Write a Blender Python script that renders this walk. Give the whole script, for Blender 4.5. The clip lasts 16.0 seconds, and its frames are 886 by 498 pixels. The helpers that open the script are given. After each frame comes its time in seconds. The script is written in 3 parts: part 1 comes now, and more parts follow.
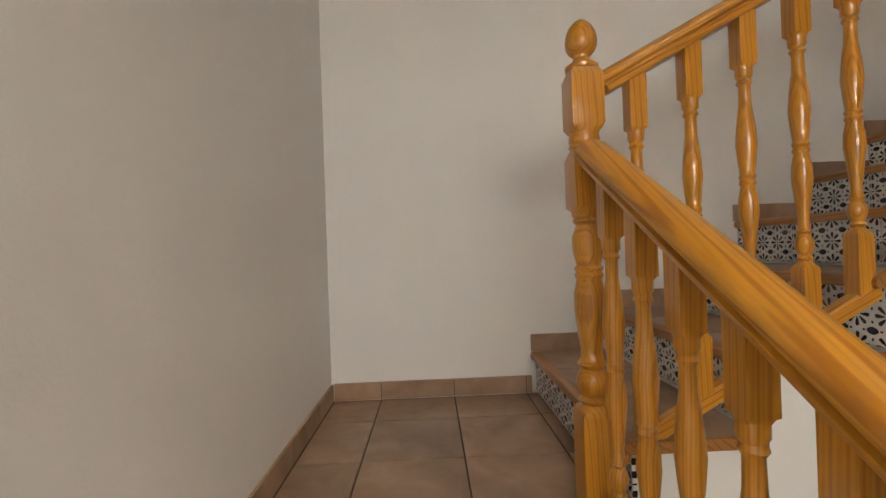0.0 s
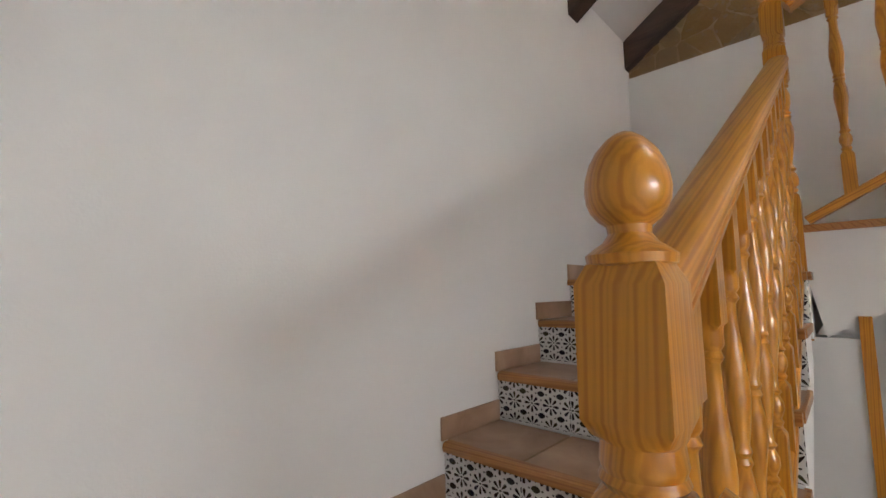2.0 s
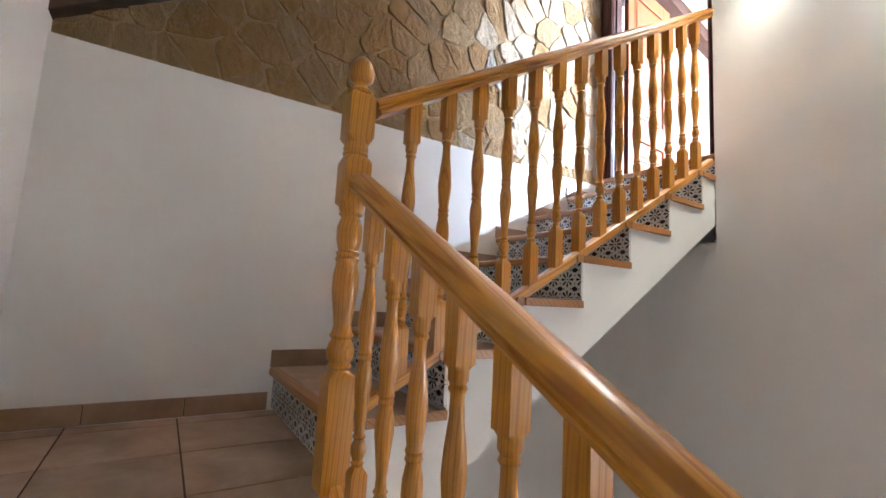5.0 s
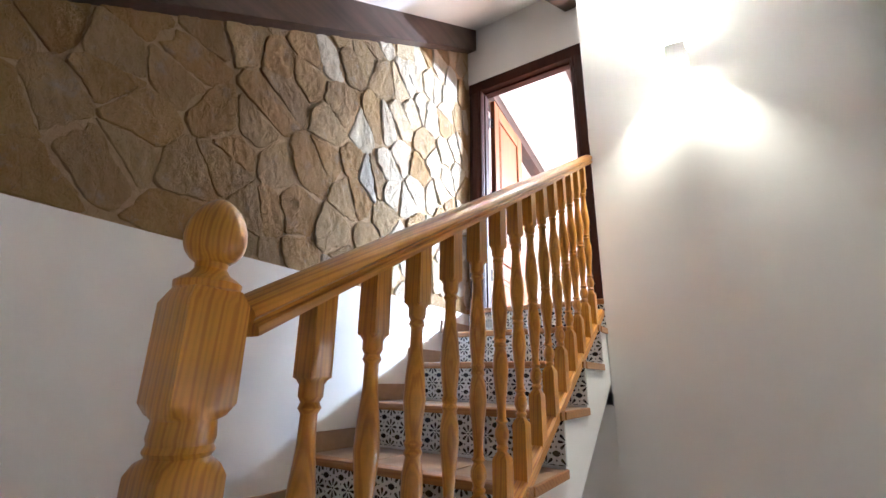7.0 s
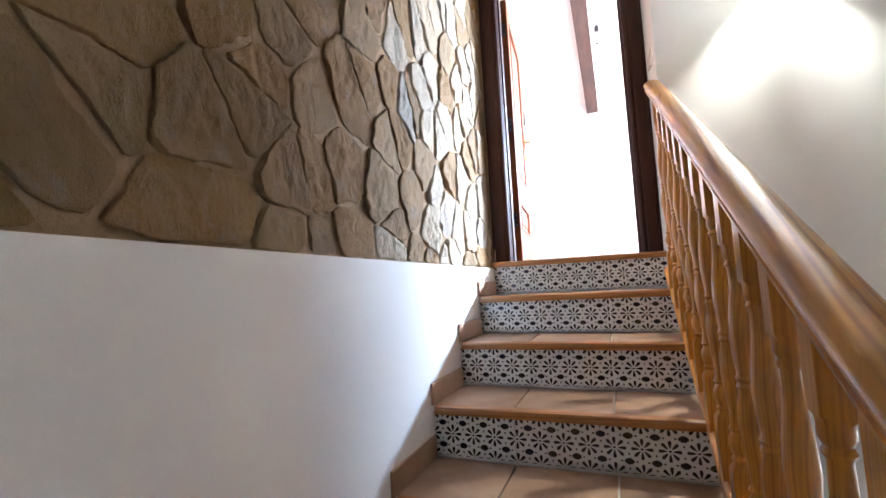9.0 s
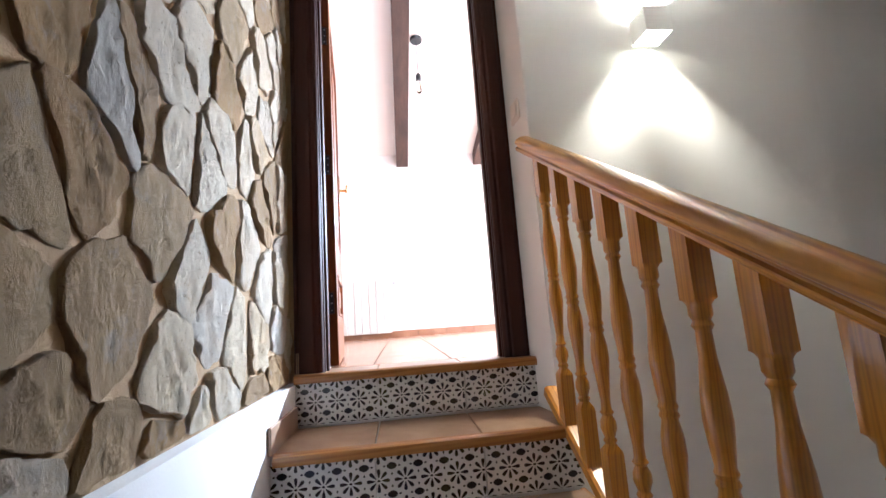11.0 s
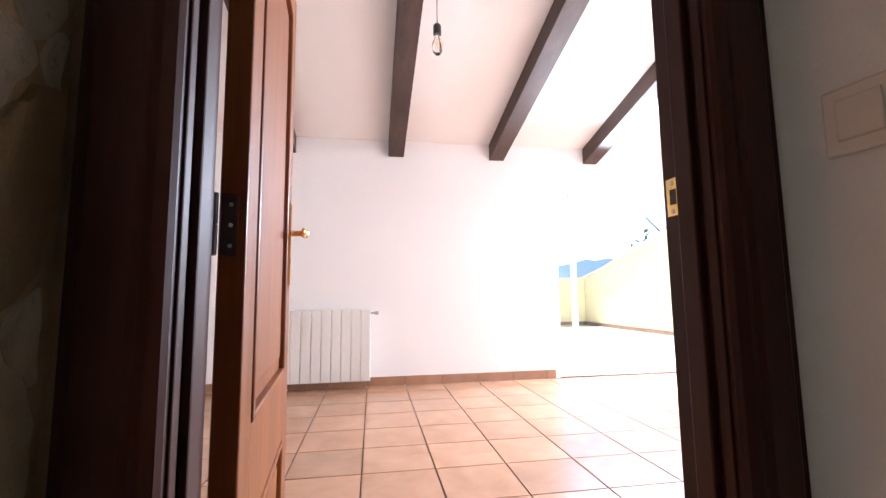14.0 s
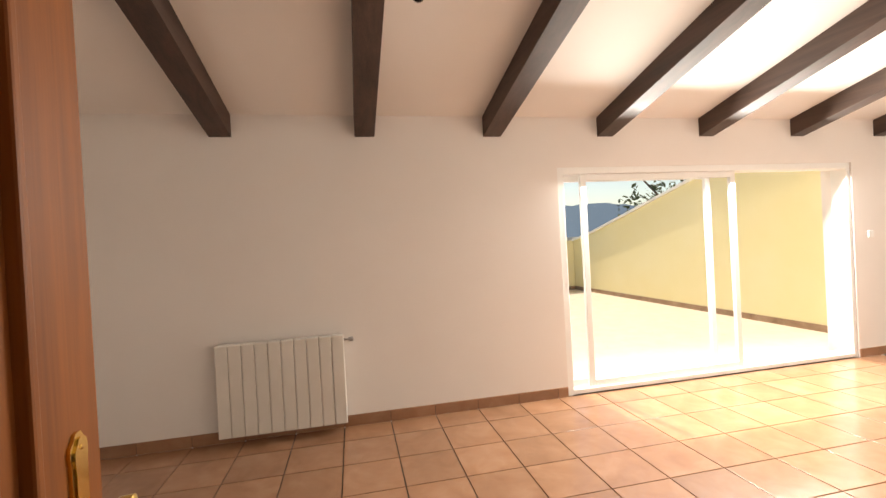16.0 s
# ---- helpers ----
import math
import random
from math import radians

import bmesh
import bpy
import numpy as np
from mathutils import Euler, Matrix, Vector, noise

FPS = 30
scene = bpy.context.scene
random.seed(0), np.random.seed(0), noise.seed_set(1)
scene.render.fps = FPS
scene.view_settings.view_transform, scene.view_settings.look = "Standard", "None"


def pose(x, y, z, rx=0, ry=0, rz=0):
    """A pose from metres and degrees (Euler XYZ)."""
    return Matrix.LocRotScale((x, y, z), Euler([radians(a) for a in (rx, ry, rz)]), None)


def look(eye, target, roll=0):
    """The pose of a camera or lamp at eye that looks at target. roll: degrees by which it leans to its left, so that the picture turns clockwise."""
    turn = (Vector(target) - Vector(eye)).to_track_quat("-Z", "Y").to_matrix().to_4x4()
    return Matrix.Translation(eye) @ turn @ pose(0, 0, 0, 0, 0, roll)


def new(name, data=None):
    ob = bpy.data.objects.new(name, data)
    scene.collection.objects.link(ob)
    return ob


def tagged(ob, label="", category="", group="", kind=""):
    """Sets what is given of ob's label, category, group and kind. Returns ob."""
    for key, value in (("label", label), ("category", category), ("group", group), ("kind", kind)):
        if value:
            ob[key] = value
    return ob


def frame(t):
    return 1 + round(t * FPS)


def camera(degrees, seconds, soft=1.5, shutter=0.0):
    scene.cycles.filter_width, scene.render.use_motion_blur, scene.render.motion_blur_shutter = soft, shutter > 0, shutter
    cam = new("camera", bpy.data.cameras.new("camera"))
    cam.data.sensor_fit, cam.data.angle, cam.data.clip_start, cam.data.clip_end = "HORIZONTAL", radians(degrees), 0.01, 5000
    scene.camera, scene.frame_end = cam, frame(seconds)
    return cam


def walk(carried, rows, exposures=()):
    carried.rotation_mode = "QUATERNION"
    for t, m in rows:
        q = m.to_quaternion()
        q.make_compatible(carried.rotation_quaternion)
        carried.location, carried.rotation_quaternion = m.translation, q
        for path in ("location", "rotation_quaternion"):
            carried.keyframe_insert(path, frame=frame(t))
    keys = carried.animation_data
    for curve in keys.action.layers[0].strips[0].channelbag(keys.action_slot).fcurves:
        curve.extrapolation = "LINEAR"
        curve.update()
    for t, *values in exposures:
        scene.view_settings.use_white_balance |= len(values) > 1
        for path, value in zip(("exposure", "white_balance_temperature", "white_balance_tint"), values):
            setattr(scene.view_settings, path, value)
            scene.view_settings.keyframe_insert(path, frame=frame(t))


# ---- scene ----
cam = camera(91.2, 16.0)
PATH = [
    (0, (-0.139, 0.019, 0.635), (-0.078, 2.018, 0.643), -2.0),
    (0.5, (-0.213, 0.242, 0.654), (0.141, 2.209, 0.734), -0.7),
    (1, (-0.198, 0.512, 0.794), (0.538, 2.367, 0.922), -0.0),
    (1.5, (-0.196, 0.718, 0.897), (0.946, 2.349, 1.082), -0.1),
    (2, (-0.161, 0.896, 1.028), (1.295, 2.253, 1.225), -0.9),
    (2.5, (-0.074, 1.059, 1.131), (1.512, 2.262, 1.326), -0.7),
    (3, (0.022, 1.197, 1.213), (1.839, 2.016, 1.384), -2.5),
    (3.5, (0.194, 1.393, 1.27), (2.182, 1.514, 1.45), 0.9),
    (6, (1.211, 1.481, 1.822), (2.625, 0.105, 2.152), -0.6),
    (6.5, (1.365, 1.367, 1.917), (2.609, -0.123, 2.4), -1.5),
    (7, (1.452, 1.332, 2.076), (2.497, -0.272, 2.654), 0.9),
    (7.5, (1.612, 1.351, 2.149), (2.544, -0.33, 2.703), -0.1),
    (8, (1.788, 1.39, 2.199), (2.76, -0.298, 2.651), -1.3),
    (8.5, (2.005, 1.331, 2.287), (3.019, -0.382, 2.482), -2.2),
    (9, (2.205, 1.247, 2.396), (2.947, -0.606, 2.572), -2.9),
    (9.5, (2.365, 1.051, 2.475), (2.409, -0.938, 2.674), -1.4),
    (10, (2.404, 0.847, 2.552), (2.272, -1.124, 2.868), -5.4),
    (10.2, (2.428, 0.782, 2.58), (2.265, -1.19, 2.9), -5.5),
    (12.5, (2.528, -0.105, 2.932), (2.252, -2.058, 3.262), -2.4),
    (13, (2.571, -0.292, 3.059), (2.291, -2.247, 3.377), -1.6),
    (13.5, (2.555, -0.489, 3.155), (2.277, -2.452, 3.423), -0.6),
    (14, (2.548, -0.677, 3.269), (2.23, -2.64, 3.482), -0.7),
    (14.5, (2.563, -0.874, 3.411), (2.1, -2.813, 3.573), -2.4),
    (15, (2.523, -1.028, 3.5), (2.04, -2.967, 3.596), -2.5),
    (15.5, (2.496, -1.227, 3.599), (2.02, -3.169, 3.636), -3.0),
    (16, (2.476, -1.407, 3.724), (2.067, -3.364, 3.708), -3.1),
]
walk(cam, [(t, look(e, g, r)) for t, e, g, r in PATH],
     [(0, 2.75, 6300, 10), (1, 2.9, 6000, 10), (2, 3.05, 5600, 10), (3.5, 3.25, 5600, 10), (6, 3.5, 5300, 10), (7, 3.2, 5300, 10), (8.5, 3.2, 5200, 10), (9.5, 2.9, 5200, 10), (10.2, 2.65, 5200, 10), (12.4, 1.85, 5750, 12), (14, 1.3, 5700, 12), (15, .45, 6900, 12), (16, .05, 7900, 10)])

# ---- light ----
world = bpy.data.worlds.new("world")
scene.world = world
world.use_nodes = True
wn = world.node_tree.nodes
sky = wn.new("ShaderNodeTexSky")
sky.sky_type, sky.sun_disc = "NISHITA", False
sky.sun_elevation, sky.sun_rotation = radians(56), radians(172.7)
world.node_tree.links.new(sky.outputs[0], wn["Background"].inputs[0])
wn["Background"].inputs[1].default_value = 0.15


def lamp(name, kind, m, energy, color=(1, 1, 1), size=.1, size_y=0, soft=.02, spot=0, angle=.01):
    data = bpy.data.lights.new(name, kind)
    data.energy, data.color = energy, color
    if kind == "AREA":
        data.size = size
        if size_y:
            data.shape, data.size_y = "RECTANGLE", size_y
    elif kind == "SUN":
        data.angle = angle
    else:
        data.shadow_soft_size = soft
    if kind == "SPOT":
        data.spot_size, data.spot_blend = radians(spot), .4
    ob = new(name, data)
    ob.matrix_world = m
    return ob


lamp("sun", "SUN", look((.15, -1.17, 1.76), (0, 0, 0)), 5.0, (1, .95, .87), angle=radians(.5))
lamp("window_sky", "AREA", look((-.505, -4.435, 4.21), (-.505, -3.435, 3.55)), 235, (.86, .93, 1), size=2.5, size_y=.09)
LAMPX, LAMPY, LAMPZ = 1.47, -.905, 3.725
lamp("lamp_down", "SPOT", look((LAMPX, LAMPY, LAMPZ + .02), (LAMPX, LAMPY + .03, 0)), 19, (1, .86, .62), soft=.02, spot=104)
lamp("lamp_up", "SPOT", look((LAMPX, LAMPY, LAMPZ - .02), (LAMPX, LAMPY + .03, 6)), 52, (1, .88, .68), soft=.02, spot=104)
# Added fill without a known fixture, brightens the lower flight from below.
lamp("hall_lamp", "AREA", look((.08, -2.0, 1.5), (.0, -.6, 0)), 12, (1, .9, .78), size=1.1)

# ---- materials ----


class Nodes:
    """A short way to chain shader nodes."""

    def __init__(self, name, rough=.5):
        self.m = bpy.data.materials.new(name)
        self.m.use_nodes = True
        self.t = self.m.node_tree
        self.b = self.t.nodes["Principled BSDF"]
        self.b.inputs["Roughness"].default_value = rough
        self.co = self.t.nodes.new("ShaderNodeTexCoord")

    def put(self, value, socket):
        if isinstance(value, bpy.types.NodeSocket):
            self.t.links.new(value, socket)
        elif value is not None:
            socket.default_value = value

    def math(self, op, a, b=None, c=None):
        n = self.t.nodes.new("ShaderNodeMath")
        n.operation = op
        for i, v in enumerate((a, b, c)):
            self.put(v, n.inputs[i])
        return n.outputs[0]

    def scaled(self, coord, scale, rot=(0, 0, 0)):
        n = self.t.nodes.new("ShaderNodeMapping")
        self.put(coord, n.inputs[0])
        n.inputs["Scale"].default_value = scale
        n.inputs["Rotation"].default_value = [radians(a) for a in rot]
        return n.outputs[0]

    def shifted(self, coord):
        """The coordinate moved by each object's own random amount."""
        info = self.t.nodes.new("ShaderNodeObjectInfo")
        k = self.math("MULTIPLY", info.outputs["Random"], 37.0)
        n = self.t.nodes.new("ShaderNodeVectorMath")
        self.put(coord, n.inputs[0])
        c = self.t.nodes.new("ShaderNodeCombineXYZ")
        for i in range(3):
            self.put(k, c.inputs[i])
        self.put(c.outputs[0], n.inputs[1])
        return n.outputs[0]

    def noise(self, coord, scale, detail=4, rough=.55, distort=0):
        n = self.t.nodes.new("ShaderNodeTexNoise")
        self.put(coord, n.inputs["Vector"])
        n.inputs["Scale"].default_value, n.inputs["Detail"].default_value = scale, detail
        n.inputs["Roughness"].default_value, n.inputs["Distortion"].default_value = rough, distort
        return n.outputs[0]

    def ramp(self, fac, stops):
        n = self.t.nodes.new("ShaderNodeValToRGB")
        self.put(fac, n.inputs[0])
        e = n.color_ramp.elements
        while len(e) < len(stops):
            e.new(.5)
        for el, (p, c) in zip(e, stops):
            el.position, el.color = p, (*c, 1) if len(c) == 3 else c
        return n.outputs[0]

    def mix(self, fac, a, b, blend="MIX"):
        n = self.t.nodes.new("ShaderNodeMix")
        n.data_type, n.blend_type = "RGBA", blend
        self.put(fac, n.inputs[0])
        self.put((*a, 1) if isinstance(a, tuple) and len(a) == 3 else a, n.inputs[6])
        self.put((*b, 1) if isinstance(b, tuple) and len(b) == 3 else b, n.inputs[7])
        return n.outputs[2]

    def base(self, color):
        self.put((*color, 1) if isinstance(color, tuple) and len(color) == 3 else color, self.b.inputs["Base Color"])
        return self

    def bump(self, height, strength=.3, distance=.01):
        n = self.t.nodes.new("ShaderNodeBump")
        self.put(height, n.inputs["Height"])
        n.inputs["Strength"].default_value, n.inputs["Distance"].default_value = strength, distance
        self.put(n.outputs[0], self.b.inputs["Normal"])
        return self

    def rough(self, value):
        self.put(value, self.b.inputs["Roughness"])
        return self


def plaster(name, a, b, grain=1.0):
    n = Nodes(name, .75)
    o = n.co.outputs["Object"]
    big = n.noise(o, 1.3, 3)
    n.base(n.mix(n.ramp(big, [(.35, (0, 0, 0)), (.7, (1, 1, 1))]), a, b))
    n.bump(n.mix(.5, n.noise(o, 9, 5), n.noise(o, 160, 3)), .16 * grain, .012)
    return n.m


def wood(name, dark, light, rough, scale=1.0, axis=2, coat=.5):
    n = Nodes(name, rough)
    o = n.shifted(n.co.outputs["Object"])
    s = [14 * scale] * 3
    s[axis] = .6 * scale
    stretched = n.scaled(o, s)
    w = n.t.nodes.new("ShaderNodeTexWave")
    w.wave_type, w.bands_direction = "BANDS", "DIAGONAL"
    n.put(stretched, w.inputs["Vector"])
    w.inputs["Scale"].default_value, w.inputs["Distortion"].default_value = 2.2, 4.0
    w.inputs["Detail"].default_value, w.inputs["Detail Scale"].default_value = 2, 1.1
    rings = n.ramp(w.outputs["Fac"], [(.0, dark), (.35, light), (.85, light), (1, tuple(v * .85 for v in light))])
    fine = n.noise(n.scaled(o, [v * 9 for v in s]), 1.6, 3)
    n.base(n.mix(n.math("MULTIPLY", fine, .38), rings, tuple(v * .72 for v in dark)))
    n.b.inputs["Coat Weight"].default_value = coat
    n.b.inputs["Coat Roughness"].default_value = .12
    n.bump(w.outputs["Fac"], .04, .004)
    return n.m


def fine_wood(name, dark, light, rough, axis=2, coat=.4):
    """Close-grained stained wood: long soft streaks and short fine pores."""
    n = Nodes(name, rough)
    o = n.shifted(n.co.outputs["Object"])
    s = [1.0] * 3
    s[axis] = .05
    broad = n.noise(n.scaled(o, s), 16, 5, .6, .6)
    s[axis] = .03
    fine = n.noise(n.scaled(o, s), 190, 3, .6)
    c = n.ramp(n.mix(.3, broad, fine), [(.32, dark), (.5, tuple((p + q) / 2 for p, q in zip(dark, light))), (.68, light)])
    n.base(c)
    n.b.inputs["Coat Weight"].default_value = coat
    n.b.inputs["Coat Roughness"].default_value = .15
    n.bump(fine, .05, .002)
    return n.m


def clay(name, a, b, c, rough):
    n = Nodes(name, rough)
    info = n.t.nodes.new("ShaderNodeObjectInfo")
    o = n.shifted(n.co.outputs["Object"])
    cloud = n.ramp(n.noise(o, 5.5, 4, .6, .5), [(.25, a), (.5, b), (.75, c)])
    vary = n.ramp(info.outputs["Random"], [(0, (.86, .86, .86)), (1, (1.1, 1.08, 1.05))])
    n.base(n.mix(1.0, cloud, vary, "MULTIPLY"))
    n.rough(n.ramp(n.noise(o, 14, 3), [(.3, (rough - .03,) * 3), (.8, (rough + .04,) * 3)]))
    n.bump(n.noise(o, 9, 3), .10, .004)
    return n.m


def plain(name, color, rough=.5, metal=0.0, vary=.12):
    n = Nodes(name, rough)
    f = n.noise(n.co.outputs["Object"], 14, 3)
    n.base(n.mix(f, tuple(v * (1 - vary) for v in color), tuple(min(1, v * (1 + vary)) for v in color)))
    n.b.inputs["Metallic"].default_value = metal
    return n.m


def flowers():
    """White ceramic with dark eight-petal flowers 75 mm apart and ovals between them."""
    n = Nodes("patterned_ceramic", .22)
    xyz = n.t.nodes.new("ShaderNodeSeparateXYZ")
    n.put(n.co.outputs["Object"], xyz.inputs[0])
    u = n.math("DIVIDE", xyz.outputs[1], .0752)
    v = n.math("DIVIDE", xyz.outputs[2], .0752)

    def flower(du, dv, petals, low, high, wide, phase=0.0):
        a = n.math("SUBTRACT", n.math("FRACT", n.math("ADD", u, du)), .5)
        b = n.math("SUBTRACT", n.math("FRACT", n.math("ADD", v, dv)), .5)
        r = n.math("SQRT", n.math("ADD", n.math("MULTIPLY", a, a), n.math("MULTIPLY", b, b)))
        if not petals:
            return n.math("LESS_THAN", n.math("ADD", n.math("POWER", n.math("ABSOLUTE", n.math("MULTIPLY", a, .8)), 1.7), n.math("POWER", n.math("ABSOLUTE", n.math("MULTIPLY", b, 1.2)), 1.7)), high ** 1.7)
        th = n.math("ARCTAN2", b, a)
        ray_ = n.math("COSINE", n.math("ADD", n.math("MULTIPLY", th, float(petals)), phase))
        mid = n.math("SUBTRACT", 1.0, n.math("ABSOLUTE", n.math("DIVIDE", n.math("SUBTRACT", r, (low + high) / 2), (high - low) / 2)))
        return n.math("GREATER_THAN", n.math("MULTIPLY", mid, n.math("ADD", ray_, wide)), .22)

    big = flower(.5, .5, 8, .07, .445, .32)
    dot = flower(0.0, 0.0, 0, 0, .155, 0)
    core = flower(.5, .5, 0, 0, .05, 0)
    dark = n.math("MAXIMUM", n.math("MAXIMUM", big, dot), core)
    tint = n.ramp(n.noise(n.shifted(n.co.outputs["Object"]), 12, 2), [(.35, (.012, .013, .03)), (.55, (.02, .016, .014)), (.7, (.05, .05, .02))])
    n.base(n.mix(dark, (.66, .66, .64), tint))
    return n.m


WHITE = plaster("white_plaster", (.76, .755, .74), (.80, .795, .78), .8)
ROOMWHITE = plaster("room_plaster", (.78, .73, .69), (.81, .76, .72), .5)
PINE = wood("varnished_pine", (.43, .165, .012), (.60, .265, .022), .28, 1.35, 2, .4)
PINEX = wood("varnished_pine_along", (.38, .14, .010), (.61, .275, .025), .32, 1.15, 0, .22)
NOSE = wood("nosing_wood", (.28, .11, .022), (.42, .19, .05), .38, .8, 1, .3)
DARKW = fine_wood("dark_beam", (.026, .013, .009), (.085, .046, .032), .6, 1, .05)
# Two tones of one wood: frame darkened as in shade, leaf lightened as lit.
MAHOG_SHADED = fine_wood("mahogany", (.022, .006, .004), (.050, .013, .007), .5, 2, .03)
MAHOG_LIT = fine_wood("mahogany_lit", (.115, .032, .007), (.235, .072, .014), .45, 2, .04)
for m_ in (MAHOG_LIT, MAHOG_SHADED):
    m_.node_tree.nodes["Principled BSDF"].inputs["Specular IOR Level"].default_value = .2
STAIRTILE = clay("stair_clay_tile", (.23, .14, .085), (.34, .22, .14), (.44, .31, .21), .42)
ROOMTILE = clay("room_clay_tile", (.28, .14, .078), (.33, .17, .098), (.38, .205, .125), .2)
GROUT = plain("dark_grout", (.07, .045, .035), .85)
FLOWER = flowers()
BRASS = plain("polished_brass", (.80, .55, .18), .2, 1.0)
BLACKM = plain("black_metal", (.03, .03, .03), .4)
STEEL = plain("brushed_steel", (.5, .5, .5), .35, 1.0)
RADW = plain("white_enamel", (.70, .66, .60), .35, 0.0, .03)
ALU = plain("white_aluminium", (.82, .82, .80), .35, 0.0, .03)
SWITCHM = plain("ivory_plastic", (.72, .66, .60), .4, 0.0, .03)
YELLOW = plaster("yellow_render", (.87, .78, .44), (.89, .81, .50))
TERR = clay("terrace_tile", (.56, .48, .40), (.62, .53, .44), (.66, .57, .48), .7)
# Blue of the far hills has the air's haze mixed into it.
HAZED_HILLS = plain("far_hills", (.11, .18, .26), .9)
LEAF = plain("leaf", (.09, .12, .05), .6, 0.0, .4)


def stone(name, tones):
    n = Nodes(name, .85)
    info = n.t.nodes.new("ShaderNodeObjectInfo")
    o = n.shifted(n.co.outputs["Object"])
    each = n.ramp(info.outputs["Random"], [(i / (len(tones) - 1), c) for i, c in enumerate(tones)])
    rust = n.mix(n.ramp(n.noise(o, 6, 5, .65), [(.46, (0, 0, 0)), (.72, (.6, .6, .6))]), each, (.44, .29, .12))
    grey = n.mix(n.ramp(n.noise(o, 13, 6, .7), [(.56, (0, 0, 0)), (.70, (.45, .45, .45))]), rust, (.34, .32, .29))
    pits = n.noise(o, 85, 5, .75)
    n.base(n.mix(n.ramp(pits, [(.30, (.75, .75, .75)), (.42, (0, 0, 0))]), grey, (.20, .13, .07)))
    layers = n.noise(n.scaled(o, (1, 1.7, .8), (24, 0, 0)), 22, 10, .8, .6)
    n.bump(n.mix(.4, layers, pits), 1.0, .034)
    return n.m


def mortar():
    n = Nodes("sandy_mortar", .9)
    o = n.co.outputs["Object"]
    n.base(n.ramp(n.noise(o, 9, 5, .65), [(.3, (.37, .24, .12)), (.7, (.50, .36, .21))]))
    n.bump(n.mix(.5, n.noise(o, 14, 6, .7), n.noise(o, 70, 6, .75)), 1.0, .018)
    return n.m


# The paler tones carry the daylight that spills on the stones by the door.
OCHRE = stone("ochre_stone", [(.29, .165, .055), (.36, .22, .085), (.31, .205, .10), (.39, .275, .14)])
PALE_DAYLIT = stone("pale_stone", [(.64, .55, .41), (.58, .50, .38), (.68, .60, .46), (.58, .45, .28), (.55, .51, .45)])
MORTAR = mortar()

g = Nodes("bulb_glass", .02)
g.base((1.0, .98, .95))
g.b.inputs["Transmission Weight"].default_value = 1.0
BULB = g.m
e = Nodes("lamp_emitter", .5)
e.base((1.0, .95, .8))
e.b.inputs["Emission Color"].default_value = (1, .87, .6, 1)
e.b.inputs["Emission Strength"].default_value = 25
GLOW = e.m
pg = Nodes("window_glass", .01)
pg.base((1, 1, 1))
pg.b.inputs["Transmission Weight"].default_value = 1.0
pg.b.inputs["IOR"].default_value = 1.02
PANE = pg.m

# ---- mesh helpers ----


def finish(name, bm, m, smooth=False):
    me = bpy.data.meshes.new(name)
    bm.normal_update()
    bm.to_mesh(me)
    bm.free()
    me.materials.append(m)
    if smooth:
        for p in me.polygons:
            p.use_smooth = True
        me.set_sharp_from_angle(angle=radians(38))
    return me


def part(name, bm, m, parent=None, label="", smooth=False, at=None):
    ob = new(name, finish(name, bm, m, smooth))
    ob.parent = parent
    if at is not None:
        ob.matrix_basis = at
    return tagged(ob, label)


def thing(name, m, label, category, group="", kind=""):
    ob = new(name)
    ob.matrix_basis = m
    return tagged(ob, label, category, group, kind)


def cuboid(bm, x0, x1, y0, y1, z0, z1, bevel=0.0):
    made = bmesh.ops.create_cube(bm, size=1, matrix=Matrix.Translation(((x0 + x1) / 2, (y0 + y1) / 2, (z0 + z1) / 2)) @ Matrix.Diagonal((x1 - x0, y1 - y0, z1 - z0, 1)))
    if bevel:
        edges = {ed for v in made["verts"] for ed in v.link_edges}
        bmesh.ops.bevel(bm, geom=list(edges), offset=bevel, segments=2, affect="EDGES", profile=.5)
    return bm


def block(x0, x1, y0, y1, z0, z1, bevel=0.0):
    return cuboid(bmesh.new(), x0, x1, y0, y1, z0, z1, bevel)


def prism(points, axis, a, b):
    """A polygon in the plane across an axis, carried from a to b along it."""
    bm = bmesh.new()
    rings = []
    for s in (a, b):
        rings.append([bm.verts.new((s, p, q) if axis == 0 else (p, s, q) if axis == 1 else (p, q, s)) for p, q in points])
    bm.faces.new(rings[0])
    bm.faces.new(rings[1][::-1])
    for i in range(len(points)):
        j = (i + 1) % len(points)
        bm.faces.new((rings[0][i], rings[1][i], rings[1][j], rings[0][j]))
    bmesh.ops.recalc_face_normals(bm, faces=bm.faces)
    return bm


def turned(rows, sides=16):
    """Rows of (z, half width, squareness 0..1) from bottom to top."""
    bm = bmesh.new()
    loops = []
    for z, r, sq in rows:
        loop = []
        for i in range(sides):
            a = 2 * math.pi * i / sides
            c, s = math.cos(a), math.sin(a)
            k = 1 + sq * (1 / max(abs(c), abs(s)) - 1)
            loop.append(bm.verts.new((r * k * c, r * k * s, z)))
        loops.append(loop)
    for a, b in zip(loops, loops[1:]):
        for i in range(sides):
            j = (i + 1) % sides
            bm.faces.new((a[i], a[j], b[j], b[i]))
    bm.faces.new(loops[0][::-1])
    bm.faces.new(loops[-1])
    return bm


def structure(name, bm, m, label="", smooth=False):
    return tagged(part(name, bm, m, None, label, smooth), kind="structure")


